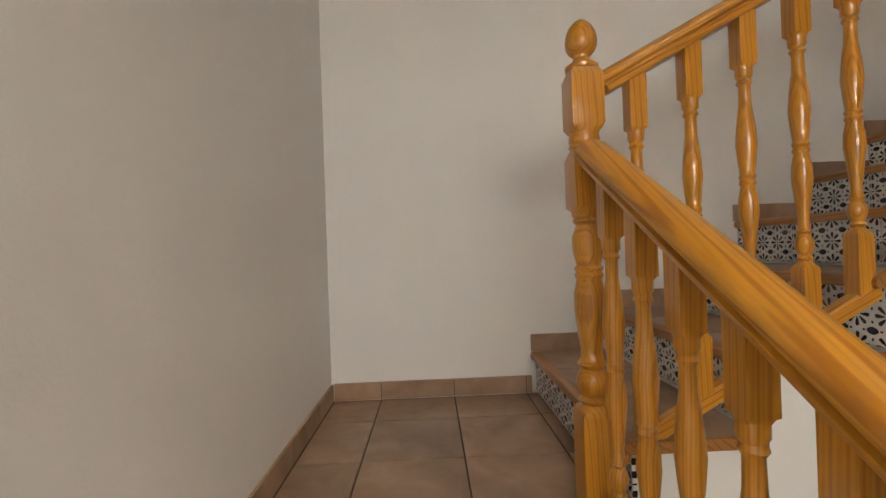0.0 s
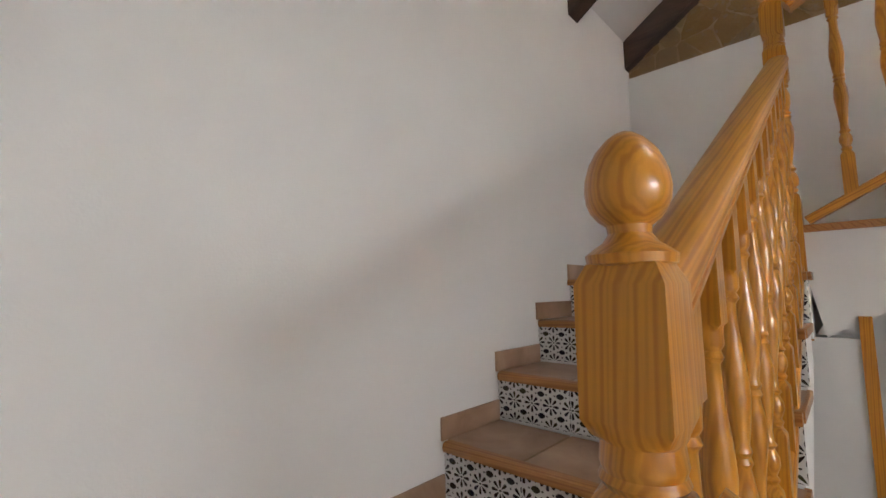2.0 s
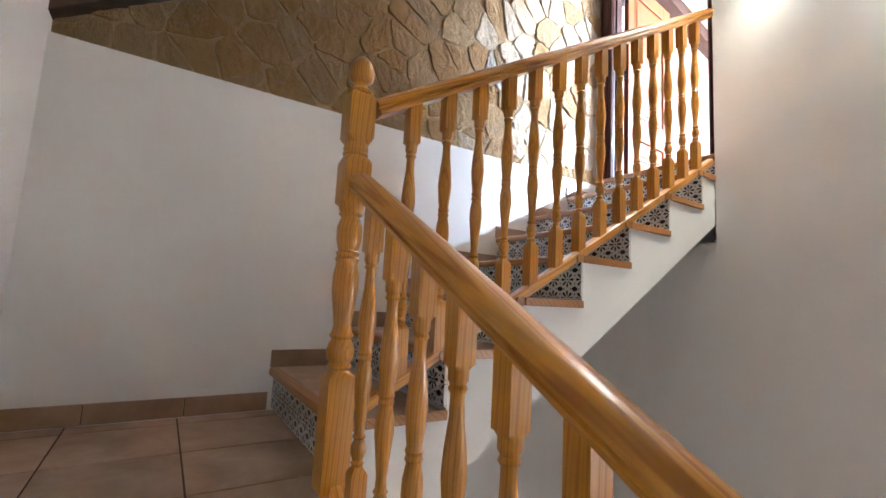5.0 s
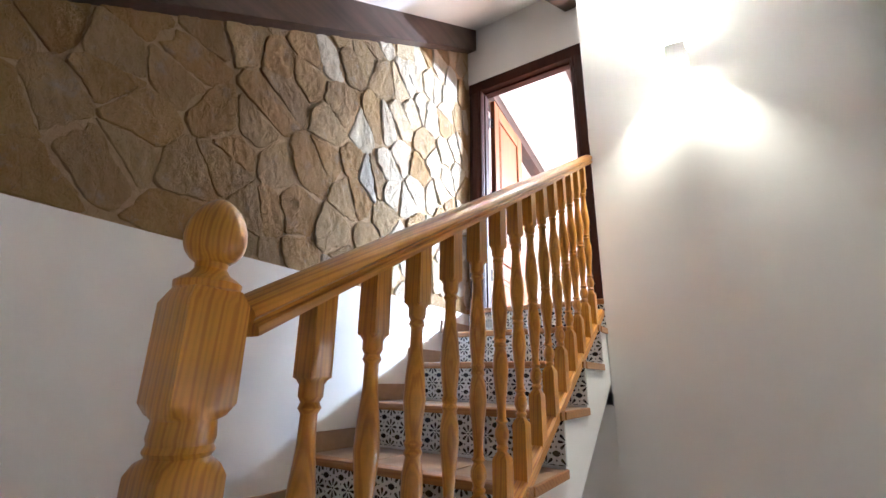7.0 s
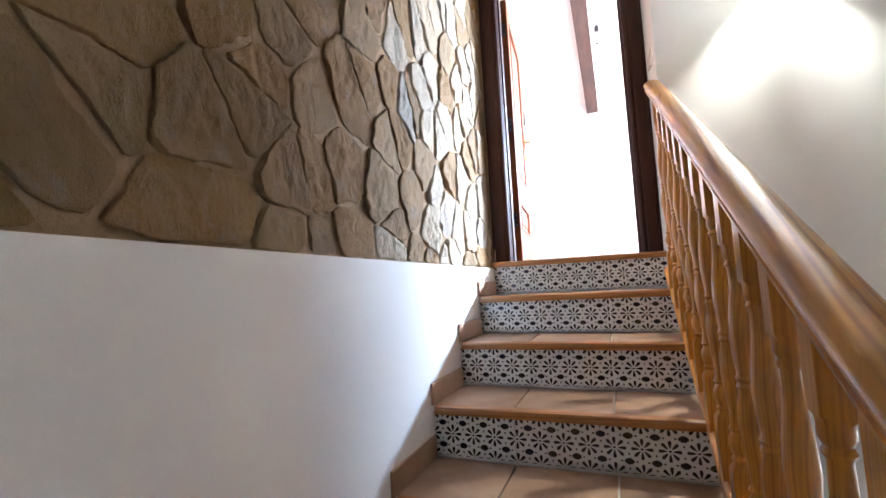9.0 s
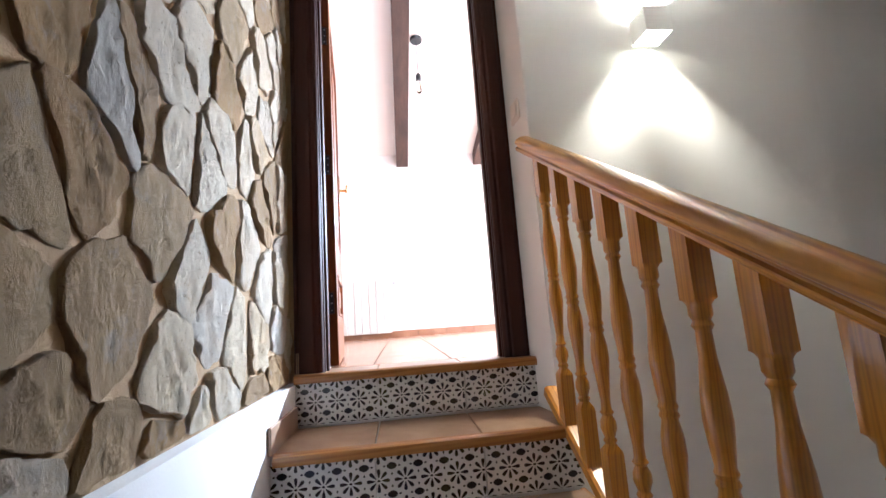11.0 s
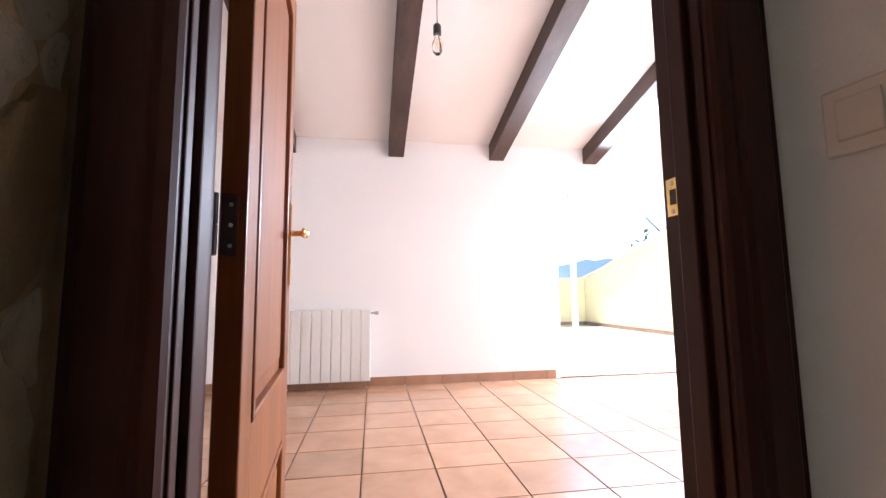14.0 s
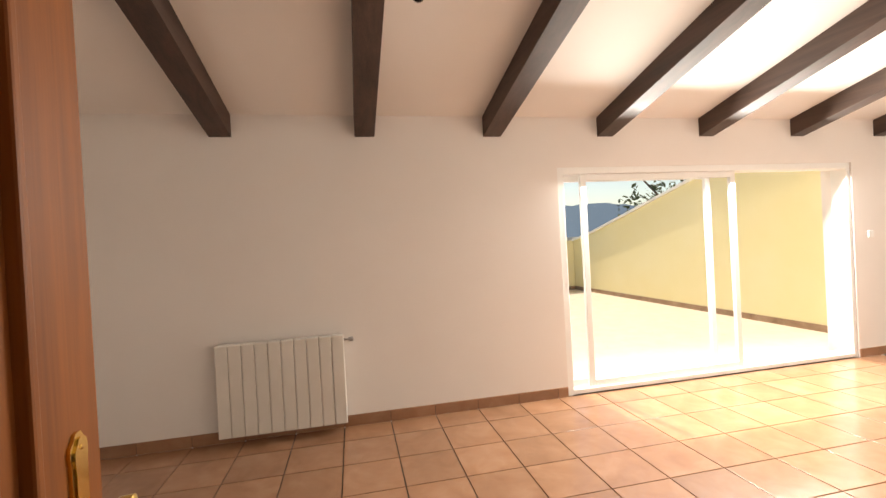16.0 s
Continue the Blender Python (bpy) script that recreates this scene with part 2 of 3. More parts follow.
# ---- plan, metres ----
H, G = .18, .31
XW, XE, YN = -.585, 2.86, 1.92
RXA, RYB, RXC = .236, 1.037, 1.988
EA, EB, EC = .30, 1.005, 1.96
X0B, Y0C = .31, 1.02
Z2, Z3 = 6 * H, 14 * H
YL, YD, YF = -.98, -1.19, -4.46
ZLOW = -9 * H
DX0, DX1, DTOP = 2.087, 2.76, 4.19

# ---- walls ----
structure("wall_west", block(XW - .2, XW, YD - .11, YN + .2, ZLOW, 5.5), WHITE, "plain white plastered stairwell wall")
structure("wall_west", block(XW - .2, XW, -3.2, YD - .112, ZLOW, Z3 - .21), WHITE)
structure("wall_north", block(XW, XE + .25, YN, YN + .2, ZLOW, 5.5), WHITE, "plain white plastered stairwell wall")
structure("wall_east", block(XE, XE + .25, YD - .12, YN, ZLOW, 2.487), WHITE, "white plastered wall with a rough stone upper part")
structure("wall_lamp", prism([(.75, ZLOW), (EC, ZLOW), (EC, 6.6), (.75, 6.6)], 1, YL - .3, YL), WHITE, "white stairwell wall lit by a wall lamp")
structure("wall_bulkhead", block(XW, .75, YL - .32, YL - .14, 1.7, 6.6), WHITE, "white plastered bulkhead over the lower flight")
structure("wall_return", prism([(EC - .05, YL - .004), (EC + .004, YL - .004), (1.985, YD), (1.985, YD - .102), (EC - .05, YD - .112)], 2, 2.0, 6.6), WHITE, "short white wall with a light switch beside the door")
structure("wall_under_landing", block(EC - .05, XE, YD - .145, YD - .03, ZLOW, Z3 - .201), WHITE)
structure("wall_under_stairs", block(EC + .0005, XE, YL - .1, YL - .0005, ZLOW, 1.97), WHITE, "plain white wall under the upper flight")
structure("wall_door_side", block(DX1 + .113, XE + .25, YD - .112, YD - .02, 2.3, 6.6), MORTAR)
structure("wall_over_door", block(1.97, XE + .25, YD - .112, YD - .01, DTOP + .09, 6.6), WHITE, "white plaster above the door")
structure("wall_south_low", block(XW, .75, -3.4, -3.2, ZLOW, 2.5), WHITE)
structure("wall_hall_side", block(.75, .95, -3.4, YL - .3, ZLOW, 2.5), WHITE)
structure("ceiling_hall", block(XW, .95, -3.4, YL - .14, 1.56, 1.698), WHITE)
structure("floor_lower", block(XW - .2, XE + .25, -3.4, YN + .2, ZLOW - .15, ZLOW), STAIRTILE, "tiled lower floor")
cs = .66
structure("ceiling", prism([(YN + .2, 2.745 - .2 * cs), (YN + .2, 2.945 - .2 * cs), (YD - .15, 2.945 + (YN - YD + .15) * cs), (YD - .15, 2.745 + (YN - YD + .15) * cs)], 0, XW - .2, XE + .25), WHITE, "sloping white plaster ceiling of the stairwell")


def beam(name, x, wide, pts, label):
    ob = part("joist", prism(pts, 0, -wide / 2, wide / 2), DARKW, None, label)
    ob.location.x = x
    return tagged(ob, "", "beam", "ceiling beams")


def sbeam(x):
    y1 = YD - .02
    zb = lambda y: 2.56 + cs * (1.9 - y)
    return beam("ceiling_beam", x, .11, [(YN, zb(YN)), (y1, zb(y1)), (y1, zb(y1) + .20), (YN, zb(YN) + .20)], "dark brown stained timber beam under the sloping white ceiling")


for x in (2.87, 2.04, 1.21, .38, -.45):
    sbeam(x)

# ---- room ----
RS = .235
RX0, RX1 = -3.4, 4.35
structure("room_wall_east", block(RX1, RX1 + .2, YF, YD - .15, Z3 - .2, 6.2), ROOMWHITE)
structure("room_wall_west", block(RX0 - .2, RX0, YF, YD - .15, Z3 - .2, 6.2), ROOMWHITE)
structure("room_wall_north", block(XE + .25, RX1, YD - .112, YD - .02, Z3 - .2, 6.2), ROOMWHITE)
structure("room_wall_north", block(RX0, 1.9, YD - .112, YD - .01, Z3 - .2, 6.2), ROOMWHITE)
WX0, WX1, WZ1 = -1.93, .92, 4.27
structure("room_wall_south", block(WX1, RX1 + .2, YF - .26, YF, Z3 - .2, 5.4), ROOMWHITE, "pale plastered wall with a radiator and a wide glazed door")
structure("room_wall_south", block(RX0 - .2, WX0, YF - .26, YF, Z3 - .2, 5.4), ROOMWHITE)
structure("room_wall_south", block(WX0, WX1, YF - .26, YF, WZ1, 5.4), ROOMWHITE)
structure("room_ceiling", prism([(YF - .26, 4.652 - .26 * RS), (YF - .26, 4.865 - .26 * RS), (YD - .15, 4.865 + (YD - .15 - YF) * RS), (YD - .15, 4.652 + (YD - .15 - YF) * RS)], 0, RX0 - .2, RX1 + .2), ROOMWHITE, "sloping white ceiling of the room")
for i in range(8):
    z0 = 4.505
    y1 = YD - .17
    beam("ceiling_beam", 3.275 - .925 * i, .135, [(YF, z0), (y1, z0 + (y1 - YF) * RS), (y1, z0 + .17 + (y1 - YF) * RS), (YF, z0 + .17)], "dark brown square timber beam running down the sloping white ceiling")
room_floor = structure("room_floor", block(RX0, RX1, YF - .26, YD - .14, Z3 - .2, Z3 - .009), GROUT, "glossy terracotta tiled floor with dark joints")

# ---- stairs ----


def flight(origin, rz, base, n, width, name, label, soffit):
    m = pose(origin[0], origin[1], base, 0, 0, rz)
    pts = [(.012, -.04)]
    for k in range(n):
        pts += [(k * G + .012, k * H + (0 if k else -.04)), (k * G + .012, (k + 1) * H - .012)]
        if k < n - 1:
            pts.append(((k + 1) * G + .012, (k + 1) * H - .012))
    end = (n - 1) * G + .05
    pts.append((end, n * H - .012))
    pts.append((end, n * H - soffit - .06))
    pts.append((.05, -soffit + .02))
    out = []
    for p in pts:
        if not out or (abs(out[-1][0] - p[0]) + abs(out[-1][1] - p[1])) > 1e-5:
            out.append(p)
    body = structure(name, prism(out, 1, .008, width), WHITE, label)
    body.matrix_basis = m
    return body


fa = flight((EA, EB - 8 * G), 90, -9 * H, 9, EA - XW, "stairs_lower", "tiled lower stair flight with white plastered side", .26)
fb = flight((X0B, EB), 0, 0, 6, YN - EB, "stairs_middle", "stair flight with clay treads and patterned risers", .26)
fc = flight((EC, Y0C), -90, Z2, 8, XE - EC, "stairs_upper", "stair flight with clay treads, patterned risers and white side", .26)
structure("landing_lower", block(XW, X0B + .012, EB - .0, YN, -.22, -.012), WHITE)
structure("landing_upper", block(X0B + 5 * G + .02, XE, EB, YN, Z2 - .24, Z2 - .012), WHITE)
structure("landing_top", block(EC + .004, XE, YD - .14, Y0C - 7 * G - .03, Z3 - .24, Z3 - .012), WHITE)
structure("stair_support", block(EC + .006, EC + .12, .885, YN, ZLOW, Z2 - .24), WHITE, "white wall under the upper landing")
structure("support_trim", block(EC - .004, EC + .03, .848, .884, ZLOW, Z2 - .16), PINE, "brown wooden corner trim")

NOSEP = [(-.022, -.004), (-.026, -.016), (-.022, -.030), (.012, -.030), (.012, .0), (-.014, .001)]


def dress(body, n, width, start=0, last=True):
    """Nosings, tread tiles, riser tiles and skirting of a flight, in its own frame."""
    t = width / 2.86
    cols = [(0, .93 * t), (.93 * t, 1.93 * t), (1.93 * t, width)]
    nose = finish("nosing", prism([(a, b) for a, b in NOSEP], 1, .0, width - .001), NOSE, True)
    nose_s = finish("nosing", prism([(a, b) for a, b in NOSEP], 1, .0, width - .014), NOSE, True)
    tread = [finish("tread_tile", block(.014, G - .003, a + .003, b - .003, -.014, -.001, .0015), STAIRTILE) for a, b in cols]
    rise = [finish("riser_tile", block(-.002, .010, -(b - a) / 2 + .0012, (b - a) / 2 - .0012, -H / 2 + .016, H / 2 - .016, .001), FLOWER) for a, b in cols]
    side = finish("nosing_return", block(.012, G + .012, -.004, .0115, -.030, -.001, .003), NOSE)
    skirt = finish("skirting_tile", block(-.02, G - .008, width - .011, width - .0005, .0, .075, .002), STAIRTILE)
    for k in range(start, n):
        items = [(nose if k == n - 1 else nose_s, (k * G, 0, (k + 1) * H)), ]
        for (a, b), me in zip(cols, rise):
            items.append((me, (k * G, (a + b) / 2, k * H + H / 2 - .008)))
        if k < n - 1:
            items += [(me, (k * G, 0, (k + 1) * H)) for me in tread]
            items += [(skirt, (k * G, 0, (k + 1) * H)), (side, (k * G, 0, (k + 1) * H))]
        for me, at in items:
            ob = new(me.name.split(".")[0], me)
            ob.parent = body
            ob.location = at
            if me is side:
                ob["label"] = "wooden edge strip on the open side of a tread"


# ---- railings ----
RAILP = [(-.028, -.024), (-.033, -.016), (-.033, -.010), (-.027, -.006), (-.027, -.001), (-.036, .004), (-.037, .013), (-.033, .022), (-.026, .029), (-.014, .034), (0, .036), (.014, .034), (.026, .029), (.033, .022), (.037, .013), (.036, .004), (.027, -.001), (.027, -.006), (.033, -.010), (.033, -.016), (.028, -.024)]
BASEP = [(-.022, -.018), (-.022, .012), (-.014, .019), (.014, .019), (.022, .012), (.022, -.018)]


def sheared(profile, length, slope):
    bm = bmesh.new()
    rings = [[bm.verts.new((a, p, q + a * slope)) for p, q in profile] for a in (0, length)]
    bm.faces.new(rings[0])
    bm.faces.new(rings[1][::-1])
    for i in range(len(profile)):
        j = (i + 1) % len(profile)
        bm.faces.new((rings[0][i], rings[1][i], rings[1][j], rings[0][j]))
    bmesh.ops.recalc_face_normals(bm, faces=bm.faces)
    return bm


def baluster_mesh(height, slope, top_slope):
    """Height from the base rail to the handrail, along the post's axis."""
    b = .0200
    top = height
    rows = [(-.012, b, 1), (.128, b, 1), (.135, .020, .8), (.150, .013, 0), (.158, .0165, 0), (.165, .0125, 0), (.185, .0195, 0), (.200, .0185, 0), (.214, .012, 0), (.221, .017, 0), (.228, .0125, 0),
            (.250, .0115, 0), (.300, .0165, 0), (.345, .0215, 0), (.375, .0205, 0), (.405, .015, 0), (.412, .0185, 0), (.420, .0155, 0), (.428, .0185, 0), (.436, .0155, 0),
            (.465, .0190, 0), (.505, .0225, 0), (.545, .0200, 0), (.600, .0135, 0), (.640, .0125, 0), (.648, .0175, 0), (.656, .014, 0), (.664, .0185, 0), (.680, .0185, 0), (.687, .0185, .6), (.690, b, 1)]
    k = (top - .012) / .80
    rows = [(z * k if z > 0 else z, r, q) for z, r, q in rows] + [(top + .008, b, 1)]
    bm = turned(rows, 16)
    for v in bm.verts:
        if v.co.z > top:
            v.co.z = top + .006 + v.co.x * top_slope
        if v.co.z < 0:
            v.co.z = -.006 + v.co.x * slope
    return finish("baluster", bm, PINE, True)


def newel(x, y, z, name, label, down):
    ne = thing(name, pose(x, y, z), label, "newel post", "newel posts of the staircase")
    q = .0375
    part("post", turned([(down, q, 1), (.235, q, 1), (.25, .036, .7), (.262, .027, 0), (.272, .034, 0), (.283, .027, 0), (.293, .036, 0), (.315, .038, 0), (.335, .033, 0), (.345, .026, 0), (.356, .034, 0), (.367, .027, 0),
                         (.385, .024, 0), (.43, .030, 0), (.48, .036, 0), (.52, .036, 0), (.555, .029, 0), (.566, .034, 0), (.574, .029, 0), (.582, .034, 0), (.590, .028, 0), (.62, .035, 0), (.655, .036, 0), (.685, .026, 0),
                         (.693, .034, 0), (.700, .031, 0), (.708, .035, 0), (.717, .035, .3), (.727, q, 1), (.842, q, 1), (.855, .036, .6), (.862, .033, 0), (.868, .037, 0), (.875, .034, 0), (.882, .036, 0), (.900, .034, 0),
                         (.905, .036, .5), (.918, q, 1), (1.032, q, 1), (1.05, .033, .6)], 24), PINE, ne, "", True)
    part("finial", turned([(1.046, .030, 0), (1.050, .038, 0), (1.058, .039, 0), (1.063, .033, 0), (1.069, .024, 0), (1.077, .0185, 0), (1.084, .0195, 0), (1.090, .027, 0), (1.097, .0325, 0), (1.106, .0360, 0), (1.117, .0372, 0), (1.129, .0360, 0), (1.141, .0325, 0), (1.153, .0262, 0), (1.163, .0175, 0), (1.169, .0095, 0), (1.172, .002, 0)], 32), PINE, ne, "", True)
    return ne


def railing(name, x, y, rz, length, base_z, top_z, slope, label, first, step=.128, top_slope=None):
    """Base and hand rail go up along the local x axis. base_z and top_z are heights at its start."""
    r = thing(name, pose(x, y, 0, 0, 0, rz), label, "stair railing")
    top_slope = top_slope or slope
    for kind, prof, z, lab in (("handrail", RAILP, top_z, "varnished pine handrail with grooved sides"), ("base_rail", BASEP, base_z, "varnished pine base rail")):
        tilt = math.degrees(math.atan(top_slope if kind == "handrail" else slope))
        ob = part(kind, sheared([(p, q * .9) for p, q in prof], length / math.cos(radians(tilt)), 0), PINEX, r, lab, True)
        ob.matrix_basis = pose(0, 0, z, 0, -tilt, 0)
    me = baluster_mesh(top_z - base_z - .036, slope, slope)
    a = first
    while a < length - .03:
        if top_slope != slope:
            me = baluster_mesh(top_z - base_z - .036 + a * (top_slope - slope), slope, top_slope)
        b = new("baluster", me)
        b.parent = r
        b.location = (a, 0, base_z + .017 + a * slope)
        a += step


newel(RXA, RYB, 0, "newel_post", "varnished pine newel post with an egg finial at the lower landing", -.25)
newel(RXC, RYB + .008, Z2 + .048, "newel_post", "varnished pine newel post with an egg finial at the upper landing", -.30)
sl = H / G
railing("stair_railing", RXA, RYB - .042 - 1.9, 90, 1.9, .02 - .042 * sl - 1.9 * sl, .845 - 1.9 * sl, sl, "varnished pine railing of turned balusters beside the lower flight", .02)
railing("stair_railing", RXA + .042, RYB, 0, RXC - RXA - .084, .15 - .033 * sl, 1.010, sl - .004, "varnished pine railing of turned balusters beside the middle flight", .083, .134, .5357)
railing("stair_railing", RXC, RYB - .042, -90, RYB - .042 - YL, 1.275, 2.145, sl, "varnished pine railing of turned balusters beside the upper flight", .130, .1307)

# ---- door ----
door = thing("room_door", pose(DX1, YD - .06, Z3), "dark red mahogany panelled door standing open into the room", "door")
DH, DW, DT = DTOP - Z3 - .012, DX1 - DX0 - .01, .038


def door_parts():
    leaf = new("leaf")
    leaf.parent = door
    leaf.matrix_basis = pose(.006, -.081, .008, 0, 0, 95.2)
    w = DW + .018
    MID0, MID1 = .375, .545
    pieces = [(-w, -w + .12, 0, DH), (-.088, 0, 0, DH), (-w + .12, -.088, 0, .20), (-w + .12, -.088, DH - .11, DH), (-w + .12, -.088, MID0, MID1)]
    bm = bmesh.new()
    for a, b, c, d in pieces:
        cuboid(bm, a, b, 0, DT, c, d, .003)
    stiles = part("stile", bm, MAHOG_LIT, leaf)
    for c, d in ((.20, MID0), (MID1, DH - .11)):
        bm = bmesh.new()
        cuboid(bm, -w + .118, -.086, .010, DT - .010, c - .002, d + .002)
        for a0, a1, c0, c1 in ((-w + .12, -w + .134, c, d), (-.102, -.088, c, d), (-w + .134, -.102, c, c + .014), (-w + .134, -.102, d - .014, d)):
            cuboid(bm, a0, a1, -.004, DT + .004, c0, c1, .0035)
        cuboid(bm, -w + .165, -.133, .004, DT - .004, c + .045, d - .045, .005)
        part("door_panel", bm, MAHOG_LIT, leaf)
    for s in (-1, 1):
        h = new("door_handle")
        h.parent = leaf
        h.matrix_basis = pose(-w + .058, DT if s > 0 else 0, .892)
        half = [(.0, .122), (.006, .121), (.010, .115), (.0175, .109), (.019, .100), (.0165, .090), (.0165, .045), (.019, .034), (.0165, .023), (.0165, 0)]
        side = half + [(p, -q) for p, q in half[-2::-1]]
        loop = side + [(-p, q) for p, q in side[-2:0:-1]]
        part("plate", prism(loop, 1, *((0, .004) if s > 0 else (-.004, 0))), BRASS, h, "tall shaped brass plate with curved ends")
        part("plate_ridge", prism([(p * .72, q * .95) for p, q in loop], 1, *((.004, .0062) if s > 0 else (-.0062, -.004))), BRASS, h, "raised middle of the brass plate")
        part("keyhole", prism([(.004 * math.cos(i), .004 * math.sin(i) - .045 - (.012 if math.sin(i) < -.5 else 0)) for i in [j * math.pi / 6 for j in range(12)]], 1, *((.0062, .0066) if s > 0 else (-.0066, -.0062))), BLACKM, h, "dark keyhole")
        for z in (-.105, .105):
            part("screw", turned([(0, .0035, 0), (.001, .003, 0), (.0014, .001, 0)], 10), BRASS, h, "", True, pose(0, s * .0062, z, -90 * s, 0, 0))
        knob = turned([(0, .009, 0), (.012, .008, 0), (.03, .007, 0), (.04, .012, 0), (.052, .012, 0), (.056, .004, 0)], 14)
        bmesh.ops.transform(knob, matrix=pose(0, 0, .03, -90 * s, 0, 0), verts=knob.verts)
        lever = bmesh.new()
        path = [(-.004, .010), (.010, .0100), (.028, .0078), (.048, .0068), (.068, .0078), (.086, .0092), (.100, .0098), (.110, .0085), (.116, .0045)]
        rings = []
        for i, (d, r) in enumerate(path):
            drop = -.010 * math.sin(d / .116 * math.pi) - .16 * max(0, d - .07)
            rings.append([lever.verts.new((d, s * (.046 + r * .62 * math.cos(q)), drop + r * math.sin(q))) for q in [j * math.pi / 7 for j in range(14)]])
        lever.faces.new(rings[0])
        lever.faces.new(rings[-1][::-1])
        for ra, rb in zip(rings, rings[1:]):
            for i in range(14):
                lever.faces.new((ra[i], rb[i], rb[(i + 1) % 14], ra[(i + 1) % 14]))
        bmesh.ops.recalc_face_normals(lever, faces=lever.faces)
        bmesh.ops.translate(lever, vec=(0, 0, .03), verts=lever.verts)
        part("lever", knob, BRASS, h, "polished brass lever", True)
        part("lever", lever, BRASS, h, "polished brass lever", True)
    for z in (.25, .845, 1.46):
        bm = turned([(-.045, .003, 0), (-.044, .0055, 0), (-.002, .0058, 0), (-.001, .0045, 0), (.001, .0045, 0), (.002, .0058, 0), (.044, .0055, 0), (.045, .003, 0)], 12)
        h = part("hinge", bm, BLACKM, leaf, "dark metal door hinge", True, pose(.010, -.004, z))
        part("hinge_leaf", block(-.0115, -.0095, .006, .030, -.045, .045, .004), BLACKM, h, "dark hinge plate with rounded ends")
        for q in (-.03, 0, .03):
            part("screw", turned([(0, .0032, 0), (.0008, .002, 0)], 8), STEEL, h, "", False, pose(-.0095, .02, q, 0, 90, 0))


door_parts()
# The frame takes the shaded copy of the leaf's wood.
frame_ = thing("door_frame", pose(0, 0, 0), "dark red mahogany door frame with moulded trim", "door frame", kind="structure")
for a, b, k in ((DX0 - .002, DX0 - .104, -1), (DX1 + .002, XE + .010, 1)):
    prof = [(a, YD - .108), (a, YD + .004), (a + k * .004, YD + .012), (a + k * .016, YD + .019), (a + k * .028, YD + .014), (a + k * .036, YD + .018), (b - k * .022, YD + .012), (b - k * .012, YD + .004), (b - k * .004, YD + .004), (b, YD - .002), (b, YD - .108)]
    part("jamb", prism(prof, 2, Z3, DTOP), MAHOG_SHADED, frame_)
    part("door_stop", block(*sorted((a, a - k * .012)), YD - .066, YD - .030, Z3, DTOP - .014, .003), MAHOG_SHADED, frame_)
    part("door_stop", block(*sorted((a, a - k * .004)), YD - .022, YD - .004, Z3, DTOP - .014, .002), MAHOG_SHADED, frame_)
part("lintel", block(DX0 - .104, XE + .010, YD - .108, YD + .014, DTOP, DTOP + .09, .006), MAHOG_SHADED, frame_)
part("door_stop", block(DX0 + .012, DX1 - .012, YD - .066, YD - .030, DTOP - .014, DTOP, .003), MAHOG_SHADED, frame_)
strike = thing("strike_plate", pose(DX0 - .0015, YD - .086, Z3 + .897), "brass strike plate set in the dark door frame", "strike plate")
part("plate", block(-.001, .0025, -.013, .013, -.030, .030, .0008), BRASS, strike)
part("keep", block(.0024, .0035, -.004, .008, -.012, .012), BLACKM, strike)
for z in (-.022, .022):
    part("screw", turned([(0, .004, 0), (.0008, .0038, 0), (.0012, .002, 0)], 10), STEEL, strike, "small steel screw", True, pose(.0025, 0, z, 0, 90, 0))

# ---- fittings ----
wl = thing("wall_lamp", pose(LAMPX, YL, LAMPZ), "small square white up and down wall lamp switched on", "wall lamp")
bm = bmesh.new()
for a, b, c, d in ((-.052, -.048, .02, .12), (.048, .052, .02, .12), (-.048, .048, .02, .024), (-.048, .048, .116, .12)):
    cuboid(bm, a, b, c, d, -.05, .05)
cuboid(bm, -.03, .03, .0, .02, -.03, .03)
part("housing", bm, ALU, wl)
for z in (-.012, .012):
    part("emitter", turned([(-.002, .018, 0), (.002, .018, 0)], 16), GLOW, wl, "glowing lamp", False, pose(0, .075, z * 3.4))

sw = thing("light_switch", pose(1.973, -1.085, 3.475, 0, 0, 6.5), "ivory plastic rocker light switch on the short white wall", "light switch")
part("plate", block(.0, .009, -.04, .04, -.042, .042, .003), SWITCHM, sw)
part("rocker", block(.009, .013, -.024, .024, -.026, .026, .002), SWITCHM, sw)


def pendant(x, y, zceil):
    p = thing("pendant_lamp", pose(x, y, zceil), "filament bulb hanging on a black cord from a black rose", "pendant lamp", "pendant lamps in the room")
    part("rose", turned([(-.03, .045, 0), (-.024, .05, 0), (0, .05, 0)], 24), BLACKM, p, "", True)
    part("cord", turned([(-.32, .0025, 0), (-.03, .0025, 0)], 8), BLACKM, p)
    part("holder", turned([(-.385, .020, 0), (-.383, .022, 0), (-.335, .022, 0), (-.322, .012, 0), (-.318, .004, 0)], 20), BLACKM, p, "black lamp holder", True)
    bulb = part("bulb", turned([(-.50, .003, 0), (-.496, .014, 0), (-.48, .025, 0), (-.455, .030, 0), (-.43, .026, 0), (-.405, .016, 0), (-.384, .014, 0)], 20), BULB, p, "clear glass filament bulb", True)
    fil = bmesh.new()
    for i in range(4):
        a = i * math.pi / 2
        cuboid(fil, .008 * math.cos(a) - .0006, .008 * math.cos(a) + .0006, .008 * math.sin(a) - .0006, .008 * math.sin(a) + .0006, -.475, -.41)
    part("filament", fil, BRASS, p)


pendant(2.216, -2.83, 4.652 + (-YF - 2.83) * RS)
pendant(-.39, -2.83, 4.652 + (-YF - 2.83) * RS)

